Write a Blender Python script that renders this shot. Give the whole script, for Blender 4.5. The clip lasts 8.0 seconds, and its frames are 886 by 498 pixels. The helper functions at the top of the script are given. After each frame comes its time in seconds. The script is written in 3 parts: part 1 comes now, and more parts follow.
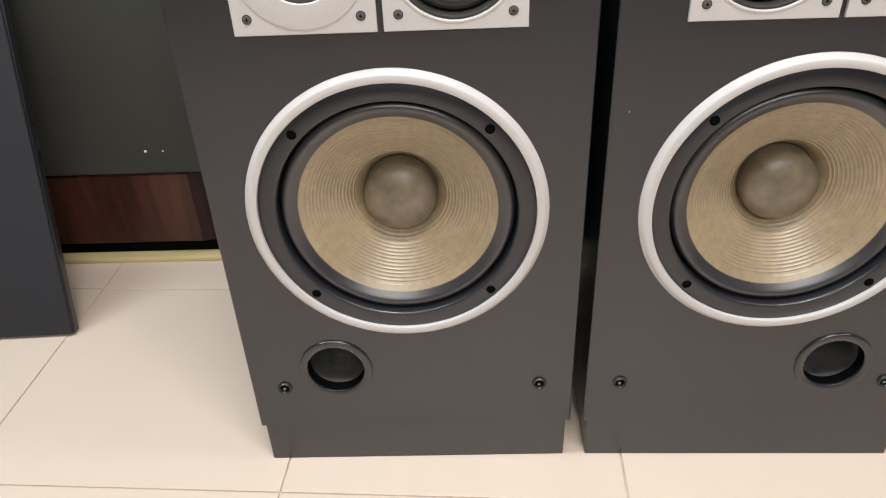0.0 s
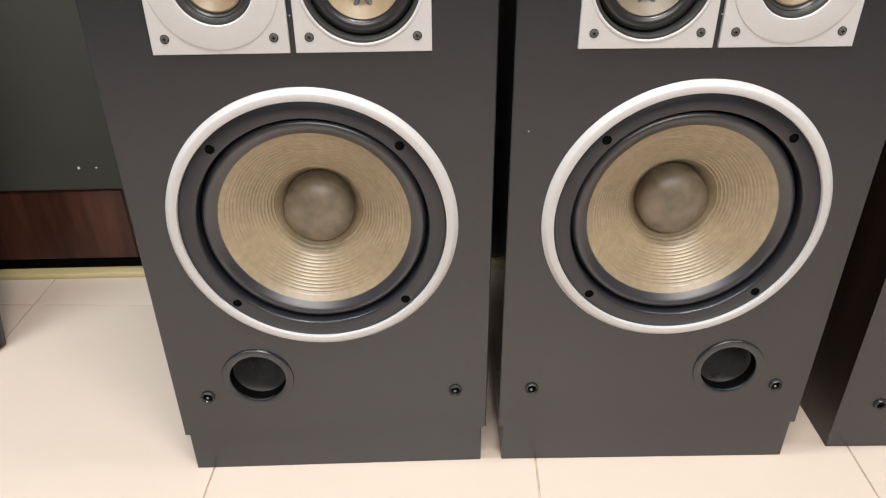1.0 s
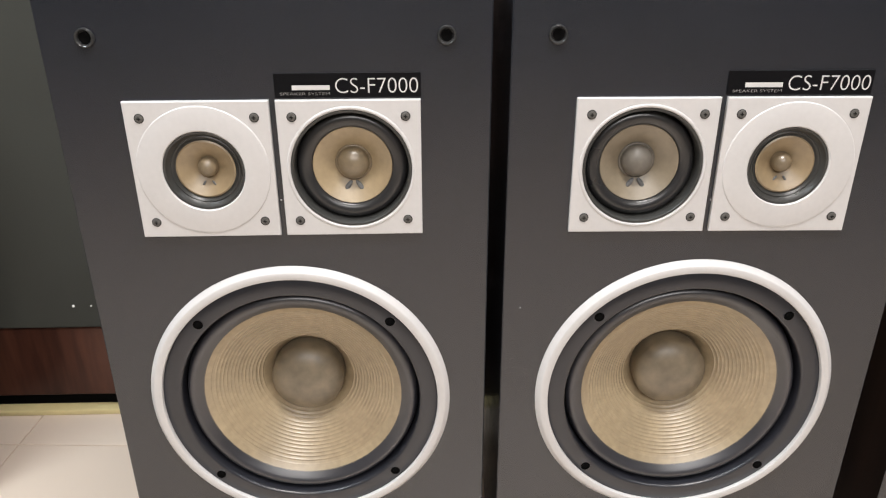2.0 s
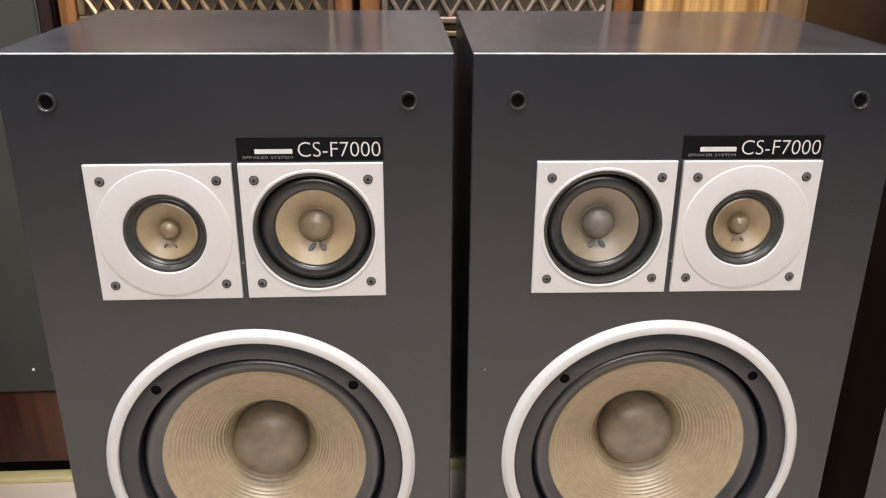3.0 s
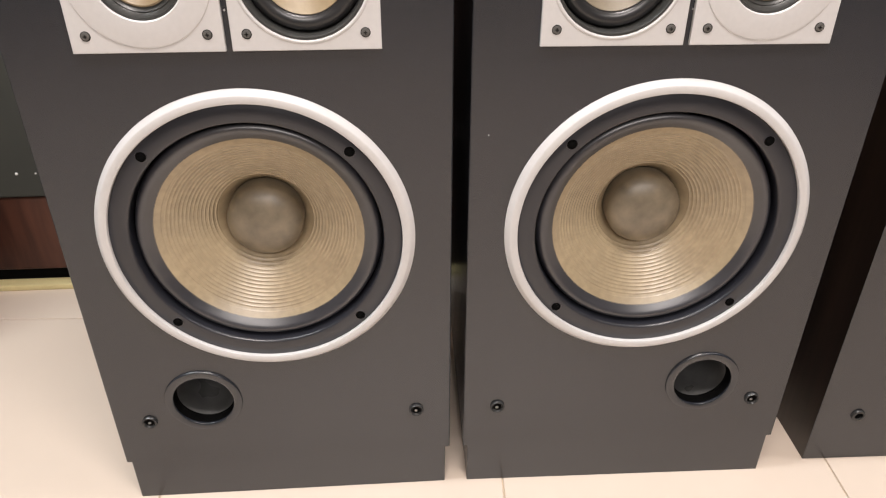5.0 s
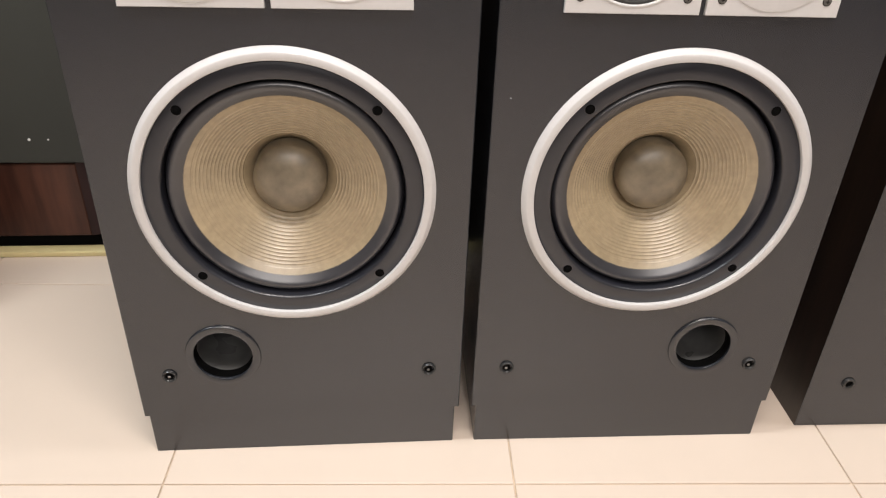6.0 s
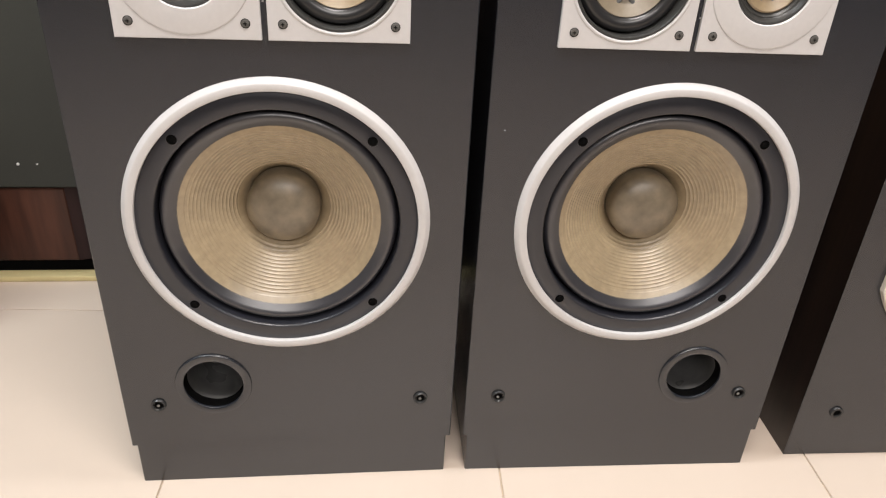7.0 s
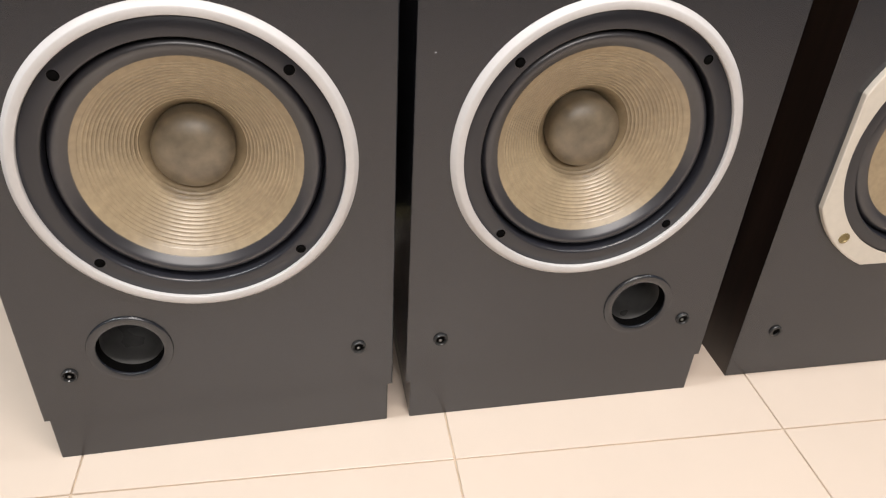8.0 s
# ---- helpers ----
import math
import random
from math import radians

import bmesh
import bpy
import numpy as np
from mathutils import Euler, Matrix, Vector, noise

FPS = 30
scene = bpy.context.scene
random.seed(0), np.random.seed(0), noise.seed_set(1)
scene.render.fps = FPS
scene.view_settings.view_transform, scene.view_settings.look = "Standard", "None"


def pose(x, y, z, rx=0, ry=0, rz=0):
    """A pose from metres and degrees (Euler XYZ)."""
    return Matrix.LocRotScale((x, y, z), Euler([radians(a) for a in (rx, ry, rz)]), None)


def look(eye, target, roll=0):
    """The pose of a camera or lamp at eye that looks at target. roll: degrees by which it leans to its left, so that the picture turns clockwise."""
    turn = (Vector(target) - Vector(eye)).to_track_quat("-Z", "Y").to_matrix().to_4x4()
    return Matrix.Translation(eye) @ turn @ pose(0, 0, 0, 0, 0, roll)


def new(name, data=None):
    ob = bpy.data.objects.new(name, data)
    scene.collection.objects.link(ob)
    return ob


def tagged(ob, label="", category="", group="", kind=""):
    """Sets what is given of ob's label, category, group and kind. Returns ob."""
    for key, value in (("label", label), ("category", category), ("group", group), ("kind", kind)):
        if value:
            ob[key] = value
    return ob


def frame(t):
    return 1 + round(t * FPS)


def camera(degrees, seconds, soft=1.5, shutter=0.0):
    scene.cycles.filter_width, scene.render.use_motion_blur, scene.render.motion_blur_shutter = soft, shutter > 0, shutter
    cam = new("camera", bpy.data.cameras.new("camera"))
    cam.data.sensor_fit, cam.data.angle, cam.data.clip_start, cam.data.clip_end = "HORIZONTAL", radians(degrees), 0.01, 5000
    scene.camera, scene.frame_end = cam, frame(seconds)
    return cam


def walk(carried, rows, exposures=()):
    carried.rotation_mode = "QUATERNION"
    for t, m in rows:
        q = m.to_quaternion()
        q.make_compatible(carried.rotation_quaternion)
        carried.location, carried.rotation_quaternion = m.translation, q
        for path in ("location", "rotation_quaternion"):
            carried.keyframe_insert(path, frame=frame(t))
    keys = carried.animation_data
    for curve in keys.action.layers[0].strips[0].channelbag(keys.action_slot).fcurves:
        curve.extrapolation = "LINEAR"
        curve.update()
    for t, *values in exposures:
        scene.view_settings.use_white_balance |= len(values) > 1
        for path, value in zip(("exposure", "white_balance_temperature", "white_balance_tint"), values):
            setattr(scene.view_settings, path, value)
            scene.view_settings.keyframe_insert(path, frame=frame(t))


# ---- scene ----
cam = camera(62.0, 8.0, soft=1.2)
PATH = [
    (0, (-0.135, -0.752, 0.846), (-0.198, 0.93, -0.235), -2.6),
    (0.2, (-0.139, -0.758, 0.847), (-0.143, 0.923, -0.236), -2.6),
    (0.5, (-0.136, -0.781, 0.857), (-0.089, 0.908, -0.212), -1.8),
    (0.7, (-0.107, -0.792, 0.858), (-0.051, 0.907, -0.194), -1.0),
    (1, (-0.081, -0.801, 0.855), (-0.027, 0.915, -0.171), -0.4),
    (1.2, (-0.072, -0.792, 0.868), (-0.02, 0.946, -0.119), -0.1),
    (1.5, (-0.072, -0.77, 0.889), (-0.027, 0.998, -0.046), -0.1),
    (1.7, (-0.071, -0.757, 0.916), (-0.025, 1.039, 0.038), -0.2),
    (2, (-0.064, -0.745, 0.94), (-0.015, 1.082, 0.126), -0.2),
    (2.2, (-0.06, -0.744, 0.943), (0.001, 1.096, 0.161), 0.1),
    (3.3, (-0.043, -0.742, 0.948), (0.077, 1.143, 0.29), 0.1),
    (3.5, (-0.04, -0.739, 0.963), (0.079, 1.128, 0.254), -0.0),
    (4, (-0.046, -0.737, 0.903), (0.078, 1.085, 0.089), -0.4),
    (4.5, (-0.054, -0.735, 0.873), (0.065, 1.026, -0.068), -0.4),
    (4.8, (-0.054, -0.74, 0.847), (0.066, 0.992, -0.146), -0.1),
    (5, (-0.058, -0.74, 0.838), (0.066, 0.969, -0.194), 0.2),
    (5.2, (-0.071, -0.749, 0.832), (0.069, 0.951, -0.212), 0.7),
    (6.3, (-0.108, -0.794, 0.814), (0.068, 0.911, -0.216), 2.4),
    (6.5, (-0.108, -0.793, 0.821), (0.073, 0.916, -0.203), 2.5),
    (6.8, (-0.106, -0.79, 0.824), (0.092, 0.931, -0.176), 2.8),
    (7, (-0.116, -0.787, 0.825), (0.097, 0.942, -0.158), 3.1),
    (7.2, (-0.124, -0.775, 0.83), (0.115, 0.956, -0.142), 3.6),
    (7.3, (-0.13, -0.764, 0.825), (0.131, 0.959, -0.155), 3.9),
    (7.5, (-0.149, -0.739, 0.805), (0.17, 0.941, -0.233), 4.6),
    (7.7, (-0.151, -0.736, 0.792), (0.209, 0.919, -0.271), 4.6),
    (7.8, (-0.145, -0.733, 0.79), (0.234, 0.906, -0.293), 4.4),
    (7.9, (-0.134, -0.731, 0.788), (0.261, 0.894, -0.31), 4.1),
    (8, (-0.117, -0.732, 0.788), (0.286, 0.883, -0.321), 3.6),
]
EXPOSURE = [(0, -0.28, 6550, 10), (0.7, -0.20, 6550, 10), (1.5, -0.13, 6500, 10), (2.2, -0.10, 6500, 10), (3.3, -0.14, 6600, 12),
            (4.2, -0.09, 6750, 13), (5.2, -0.13, 6800, 14), (6.4, -0.21, 6750, 12), (7.2, -0.17, 6700, 12), (8, -0.20, 6700, 12)]
walk(cam, [(t, look(eye, target, roll)) for t, eye, target, roll in PATH], EXPOSURE)

# ---- world, lamps ----
world = bpy.data.worlds.new("world")
scene.world = world
world.use_nodes = True
world.node_tree.nodes["Background"].inputs[0].default_value = (0.9, 0.95, 1.0, 1)
world.node_tree.nodes["Background"].inputs[1].default_value = 0.05

CEIL = 2.75
# All out of view; the cool side pair is added to brighten back and floor.
LAMPS = [(0.1, -0.75, 56, 0.9, (1.0, 0.968, 0.945), 0), (-1.6, -0.15, 56, 1.2, (0.84, 0.94, 1.0), 0), (1.8, -0.15, 30, 1.2, (0.92, 0.96, 1.0), 0), (0.1, -3.0, 56, 2.2, (1.0, 0.972, 0.955), 68)]
for lx, ly, watts, length, tint, tilt in LAMPS:
    lamp = bpy.data.lights.new("ceiling_lamp", "AREA")
    lamp.shape, lamp.size, lamp.size_y, lamp.energy = "RECTANGLE", length, 0.3, watts
    lamp.color = tint
    new("ceiling_lamp", lamp).matrix_world = pose(lx, ly, CEIL - (0.24 if tilt else 0.0), tilt) @ pose(0, 0, -0.03)


# ---- materials ----
def material(name, colour, rough=0.5, metal=0.0, vary=0.12, scale=30.0, bump=0.0, bump_scale=300.0,
             stretch=(1, 1, 1), second=None, spec=0.5, blotch=4.0, rough_vary=0.1, coat=0.0, per_piece=0.0, scuff=None):
    m = bpy.data.materials.new(name)
    m.use_nodes = True
    nt = m.node_tree
    b = nt.nodes["Principled BSDF"]
    b.inputs["Metallic"].default_value = metal
    b.inputs["Specular IOR Level"].default_value = spec
    b.inputs["Coat Weight"].default_value = coat
    b.inputs["Coat Roughness"].default_value = 0.15
    co = nt.nodes.new("ShaderNodeTexCoord")
    mp = nt.nodes.new("ShaderNodeMapping")
    mp.inputs["Scale"].default_value = stretch
    nt.links.new(co.outputs["Object"], mp.inputs["Vector"])
    fine, broad = nt.nodes.new("ShaderNodeTexNoise"), nt.nodes.new("ShaderNodeTexNoise")
    for n, sc, det in ((fine, scale, 6), (broad, blotch, 3)):
        n.inputs["Scale"].default_value, n.inputs["Detail"].default_value = sc, det
        nt.links.new(mp.outputs["Vector"], n.inputs["Vector"])
    add = nt.nodes.new("ShaderNodeMath")
    add.operation = "ADD"
    nt.links.new(fine.outputs["Fac"], add.inputs[0])
    nt.links.new(broad.outputs["Fac"], add.inputs[1])
    ramp = nt.nodes.new("ShaderNodeMapRange")
    ramp.inputs[1].default_value, ramp.inputs[2].default_value = 0.7, 1.3
    nt.links.new(add.outputs[0], ramp.inputs[0])
    mix = nt.nodes.new("ShaderNodeMix")
    mix.data_type = "RGBA"
    lo = [c * (1 - vary) for c in colour]
    hi = list(second) if second else [min(1, c * (1 + vary)) for c in colour]
    mix.inputs[6].default_value, mix.inputs[7].default_value = (*lo, 1), (*hi, 1)
    nt.links.new(ramp.outputs[0], mix.inputs[0])
    out = mix.outputs[2]
    if per_piece:
        info, hsv = nt.nodes.new("ShaderNodeObjectInfo"), nt.nodes.new("ShaderNodeHueSaturation")
        rng = nt.nodes.new("ShaderNodeMapRange")
        rng.inputs[3].default_value, rng.inputs[4].default_value = 1 - per_piece, 1 + per_piece
        nt.links.new(info.outputs["Random"], rng.inputs[0])
        nt.links.new(rng.outputs[0], hsv.inputs["Value"])
        nt.links.new(out, hsv.inputs["Color"])
        out = hsv.outputs["Color"]
    if scuff:
        sm, sn = nt.nodes.new("ShaderNodeMapping"), nt.nodes.new("ShaderNodeTexNoise")
        sm.inputs["Scale"].default_value = scuff[0]
        sm.inputs["Rotation"].default_value = (0, 0, 0.12)
        sn.inputs["Scale"].default_value, sn.inputs["Detail"].default_value = 6.0, 4
        nt.links.new(co.outputs["Object"], sm.inputs["Vector"])
        nt.links.new(sm.outputs["Vector"], sn.inputs["Vector"])
        cut, over = nt.nodes.new("ShaderNodeMapRange"), nt.nodes.new("ShaderNodeMix")
        cut.inputs[1].default_value, cut.inputs[2].default_value = scuff[1], scuff[1] + 0.09
        cut.inputs[4].default_value = scuff[2]
        nt.links.new(sn.outputs["Fac"], cut.inputs[0])
        over.data_type = "RGBA"
        over.inputs[7].default_value = (*scuff[3], 1)
        nt.links.new(cut.outputs[0], over.inputs[0])
        nt.links.new(out, over.inputs[6])
        out = over.outputs[2]
    nt.links.new(out, b.inputs["Base Color"])
    rr = nt.nodes.new("ShaderNodeMapRange")
    rr.inputs[3].default_value, rr.inputs[4].default_value = max(0.02, rough - rough_vary), min(1, rough + rough_vary)
    nt.links.new(broad.outputs["Fac"], rr.inputs[0])
    nt.links.new(rr.outputs[0], b.inputs["Roughness"])
    if bump:
        bn, bp = nt.nodes.new("ShaderNodeTexNoise"), nt.nodes.new("ShaderNodeBump")
        bn.inputs["Scale"].default_value, bn.inputs["Detail"].default_value = bump_scale, 3
        bp.inputs["Strength"].default_value, bp.inputs["Distance"].default_value = bump, 0.001
        nt.links.new(mp.outputs["Vector"], bn.inputs["Vector"])
        nt.links.new(bn.outputs["Fac"], bp.inputs["Height"])
        nt.links.new(bp.outputs["Normal"], b.inputs["Normal"])
    return m


M_BAFFLE = material("charcoal_vinyl", (0.014, 0.0162, 0.022), 0.26, spec=0.9, rough_vary=0.04, vary=0.08, bump=0.15, bump_scale=900, scale=60)
# Base lifted and blued for the haze of reflected light; scuffs are wear.
M_TOP = material("worn_vinyl_top", (0.050, 0.049, 0.056), 0.20, vary=0.25, scale=25, blotch=7, rough_vary=0.10, bump=0.05, bump_scale=500, scuff=((1.2, 7, 1), 0.60, 0.22, (0.20, 0.20, 0.23)))
M_EDGE = material("worn_edge", (0.36, 0.35, 0.345), 0.45, vary=0.45, scale=30, blotch=5)
M_WHITE = material("silver_white_paint", (0.575, 0.560, 0.555), 0.38, vary=0.03, scale=200, bump=0.05, bump_scale=1500)
M_FRAME = material("black_cast_frame", (0.019, 0.020, 0.026), 0.30, spec=0.7, vary=0.1, bump=0.1, bump_scale=700)
M_RUBBER = material("black_rubber", (0.030, 0.030, 0.036), 0.34, spec=1.0, vary=0.15, scale=80)
M_GLOSS = material("glossy_black_surround", (0.022, 0.022, 0.023), 0.30, spec=0.7, vary=0.15)
M_CONE = material("tan_paper_cone", (0.365, 0.286, 0.180), 0.37, spec=1.0, vary=0.16, scale=120, blotch=9, bump=0.15, bump_scale=900)
M_CAP = material("dusty_dust_cap", (0.172, 0.138, 0.093), 0.42, spec=0.8, vary=0.36, scale=60, blotch=17, bump=0.12, bump_scale=800)
M_CONE2 = material("pale_paper_cone", (0.36, 0.275, 0.165), 0.38, spec=0.9, vary=0.12, scale=150, blotch=30, bump=0.1, bump_scale=1200)
M_CONE3 = material("grey_tan_paper_cone", (0.235, 0.193, 0.135), 0.38, spec=0.9, vary=0.12, scale=150, blotch=30, bump=0.1, bump_scale=1200)
M_CONE4 = material("brown_paper_cone", (0.29, 0.215, 0.125), 0.4, spec=0.9, vary=0.14, scale=150, blotch=30, bump=0.1, bump_scale=1200)
M_CAP2 = material("tan_dust_cap", (0.19, 0.145, 0.09), 0.36, spec=0.8, vary=0.2, scale=150, blotch=60)
M_CAP3 = material("grey_dust_cap", (0.15, 0.135, 0.115), 0.4, vary=0.2, scale=150, blotch=60)
M_BEZEL = material("grey_bezel", (0.040, 0.040, 0.038), 0.36, vary=0.08)
M_LEAD = material("grey_lead_glue", (0.15, 0.155, 0.16), 0.5, vary=0.4, scale=400)
M_SCREW = material("dark_screw", (0.10, 0.095, 0.088), 0.5, vary=0.5, scale=600, spec=0.25)
# Near-black without gloss: paints the shade inside holes; also plain black parts.
M_HOLE = material("black_hole", (0.004, 0.004, 0.004), 0.95, spec=0.02)
M_SOCKET = material("black_socket", (0.030, 0.030, 0.030), 0.2, vary=0.1)
M_PORT = material("port_tube", (0.10, 0.10, 0.098), 0.30, vary=0.3, scale=40, blotch=14)
M_BADGE = material("black_badge", (0.004, 0.004, 0.005), 0.45, vary=0.1, spec=0.12)
M_INK = material("silver_print", (0.62, 0.61, 0.60), 0.4, vary=0.05)
M_DIM = material("faded_print", (0.30, 0.29, 0.28), 0.5, vary=0.15, scale=300)
M_TILE = material("cream_floor_tile", (0.665, 0.556, 0.464), 0.26, vary=0.012, scale=14, blotch=3, per_piece=0.015, rough_vary=0.02)
M_GROUT = material("tan_grout", (0.58, 0.46, 0.34), 0.8, vary=0.25, scale=40)
M_STEP = material("yellow_step", (0.62, 0.52, 0.27), 0.4, vary=0.1, scale=20)
# Kept dark so that the unseen walls throw little frontal fill.
M_WALL = material("wall_paint", (0.17, 0.165, 0.16), 0.7, vary=0.04)
M_CEIL = material("ceiling_paint", (0.78, 0.78, 0.77), 0.8, vary=0.02)
M_CLOTH = material("dark_grille_cloth", (0.034, 0.035, 0.029), 0.85, vary=0.2, scale=500, bump=0.5, bump_scale=1200)
M_CLOTH2 = material("blue_black_cloth", (0.018, 0.018, 0.023), 0.8, vary=0.15, scale=500, bump=0.4, bump_scale=1200)
M_ROSE = material("rosewood", (0.032, 0.011, 0.008), 0.32, spec=0.35, second=(0.085, 0.032, 0.020), vary=0.4, scale=16, stretch=(3, 3, 0.35), blotch=3)
M_SIDE = material("dark_wood_side", (0.012, 0.007, 0.006), 0.38, second=(0.026, 0.015, 0.011), vary=0.4, scale=18, stretch=(4, 4, 0.3), blotch=4)
M_WALNUT = material("walnut_frame", (0.12, 0.047, 0.017), 0.32, second=(0.29, 0.125, 0.043), vary=0.4, scale=14, stretch=(6, 6, 0.5), blotch=5)
M_OAK = material("golden_veneer", (0.36, 0.150, 0.040), 0.28, second=(0.84, 0.50, 0.19), vary=0.4, scale=10, stretch=(9, 9, 0.35), blotch=4)
M_BRASS = material("aged_gold_lattice", (0.34, 0.24, 0.145), 0.26, metal=0.7, vary=0.35, scale=60)
M_BRONZE = material("bronze_lattice", (0.40, 0.31, 0.25), 0.26, metal=0.6, vary=0.3, scale=60)
M_TAN = material("tan_veneer", (0.30, 0.175, 0.088), 0.3, second=(0.46, 0.28, 0.15), vary=0.3, scale=9, stretch=(7, 7, 0.3), blotch=3)
# Maroon stile; on the corner blocks it is rosewood with shade painted in.
M_MAROON = material("dark_maroon_stile", (0.016, 0.007, 0.007), 0.5, spec=0.25, second=(0.032, 0.013, 0.013), vary=0.3, scale=14, stretch=(4, 4, 0.3))
M_BACKCLOTH = material("brown_back_cloth", (0.035, 0.026, 0.018), 0.9, vary=0.8, scale=420, second=(0.10, 0.074, 0.045), bump=0.6, bump_scale=420)
M_CREAM = material("cream_frame", (0.66, 0.61, 0.53), 0.42, vary=0.05, scale=90)
M_PIN = material("dull_metal", (0.30, 0.29, 0.28), 0.35, metal=0.8)
M_OCHRE = material("brass_screw", (0.30, 0.24, 0.12), 0.4, metal=0.7, vary=0.2)
M_FIXTURE = material("white_fixture", (0.8, 0.8, 0.8), 0.5)


# ---- builders ----
def part(name, bm, mat, parent=None, label="", at=(0, 0, 0), smooth=None):
    me = bpy.data.meshes.new(name)
    bmesh.ops.recalc_face_normals(bm, faces=bm.faces)
    bm.to_mesh(me)
    bm.free()
    for one in mat if isinstance(mat, (list, tuple)) else [mat]:
        me.materials.append(one)
    if smooth is not None:
        me.shade_smooth()
        me.set_sharp_from_angle(angle=radians(smooth))
    ob = new(name, me)
    ob.parent, ob.location = parent, at
    return tagged(ob, label)


def again(ob, at):
    """Another piece on the same mesh, beside ob, under the same parent."""
    two = new(ob.name.split(".")[0], ob.data)
    two.parent, two.location = ob.parent, at
    if "label" in ob:
        two["label"] = ob["label"]
    return two


def box(x0, x1, y0, y1, z0, z1, bevel=0.0, seg=2, bm=None):
    own = bm is None
    bm = bm or bmesh.new()
    vs = [bm.verts.new((x, y, z)) for x in (x0, x1) for y in (y0, y1) for z in (z0, z1)]
    fs = [bm.faces.new([vs[i] for i in q]) for q in ((0, 1, 3, 2), (4, 6, 7, 5), (0, 4, 5, 1), (2, 3, 7, 6), (0, 2, 6, 4), (1, 5, 7, 3))]
    if bevel:
        edges = list({e for f in fs for e in f.edges})
        bmesh.ops.bevel(bm, geom=edges, offset=bevel, segments=seg, affect="EDGES", profile=0.5)
    return bm


def lathe(profile, segs=96, cx=0.0, cz=0.0, close=True, bm=None):
    """Turn (radius, y) points round an axis along y through cx, cz."""
    bm = bm or bmesh.new()
    rings = []
    for r, y in profile:
        if r < 1e-6:
            rings.append([bm.verts.new((cx, y, cz))])
        else:
            rings.append([bm.verts.new((cx + r * math.cos(2 * math.pi * i / segs), y, cz + r * math.sin(2 * math.pi * i / segs))) for i in range(segs)])
    for a, b in zip(rings, rings[1:]):
        for i in range(segs):
            j = (i + 1) % segs
            if len(a) == 1:
                bm.faces.new((a[0], b[j], b[i]))
            elif len(b) == 1:
                bm.faces.new((a[i], a[j], b[0]))
            else:
                bm.faces.new((a[i], a[j], b[j], b[i]))
    return bm


def two_tone(profile, segs, r0, r1):
    """A turned piece whose faces between the radii r0 and r1 take the second material."""
    bm = lathe(profile, segs)
    for f in bm.faces:
        m = f.calc_center_median()
        if r0 < math.hypot(m.x, m.z) < r1:
            f.material_index = 1
    return bm


def circle(n, r, cx, cz):
    return [(cx + r * math.cos(2 * math.pi * i / n), cz + r * math.sin(2 * math.pi * i / n)) for i in range(n)]


def plate_with_holes(outline, holes, y):
    """A flat sheet in the plane y with an outline and round holes, and its outline's vertices."""
    bm = bmesh.new()
    edges, first = [], None
    for loop in [outline] + holes:
        vs = [bm.verts.new((x, y, z)) for x, z in loop]
        first = first or vs
        edges += [bm.edges.new((vs[i], vs[(i + 1) % len(vs)])) for i in range(len(vs))]
    bmesh.ops.triangle_fill(bm, use_beauty=True, use_dissolve=False, edges=edges, normal=(0, -1, 0))
    return bm, first


def slab_with_holes(outline, holes, y0, y1, bevel):
    """A plate from y0 (front) to y1 with a bevelled outline and drilled holes."""
    cx = sum(p[0] for p in outline) / len(outline)
    cz = sum(p[1] for p in outline) / len(outline)
    inner = [(x - math.copysign(bevel, x - cx), z - math.copysign(bevel, z - cz)) for x, z in outline]
    bm, ring = plate_with_holes(inner, holes, y0)
    front = list(ring)
    mid = [bm.verts.new((x, y0 + bevel, z)) for x, z in outline]
    back = [bm.verts.new((x, y1, z)) for x, z in outline]
    n = len(outline)
    for a, b in ((front, mid), (mid, back)):
        for i in range(n):
            bm.faces.new((a[i], a[(i + 1) % n], b[(i + 1) % n], b[i]))
    return bm


def dome(r, height, y_base, n=14):
    """Profile of a dust cap that bulges towards -y."""
    return [(r * math.cos(a), y_base - height * math.sin(a)) for a in [math.pi / 2 * i / n for i in range(n)]] + [(0.0, y_base - height)]


def half_roll(crest, y, out_r, out_y, in_r, in_y, n=10):
    """Profile of a roll with its crest at that radius and unlike flanks, from the outer foot to the inner one."""
    a = [math.pi / 2 * i / n for i in range(n + 1)]
    outer = [(crest + out_r * math.sin(t), y + out_y * (1 - math.cos(t))) for t in reversed(a)]
    return outer + [(crest - in_r * math.sin(t), y + in_y * (1 - math.cos(t))) for t in a[1:]]


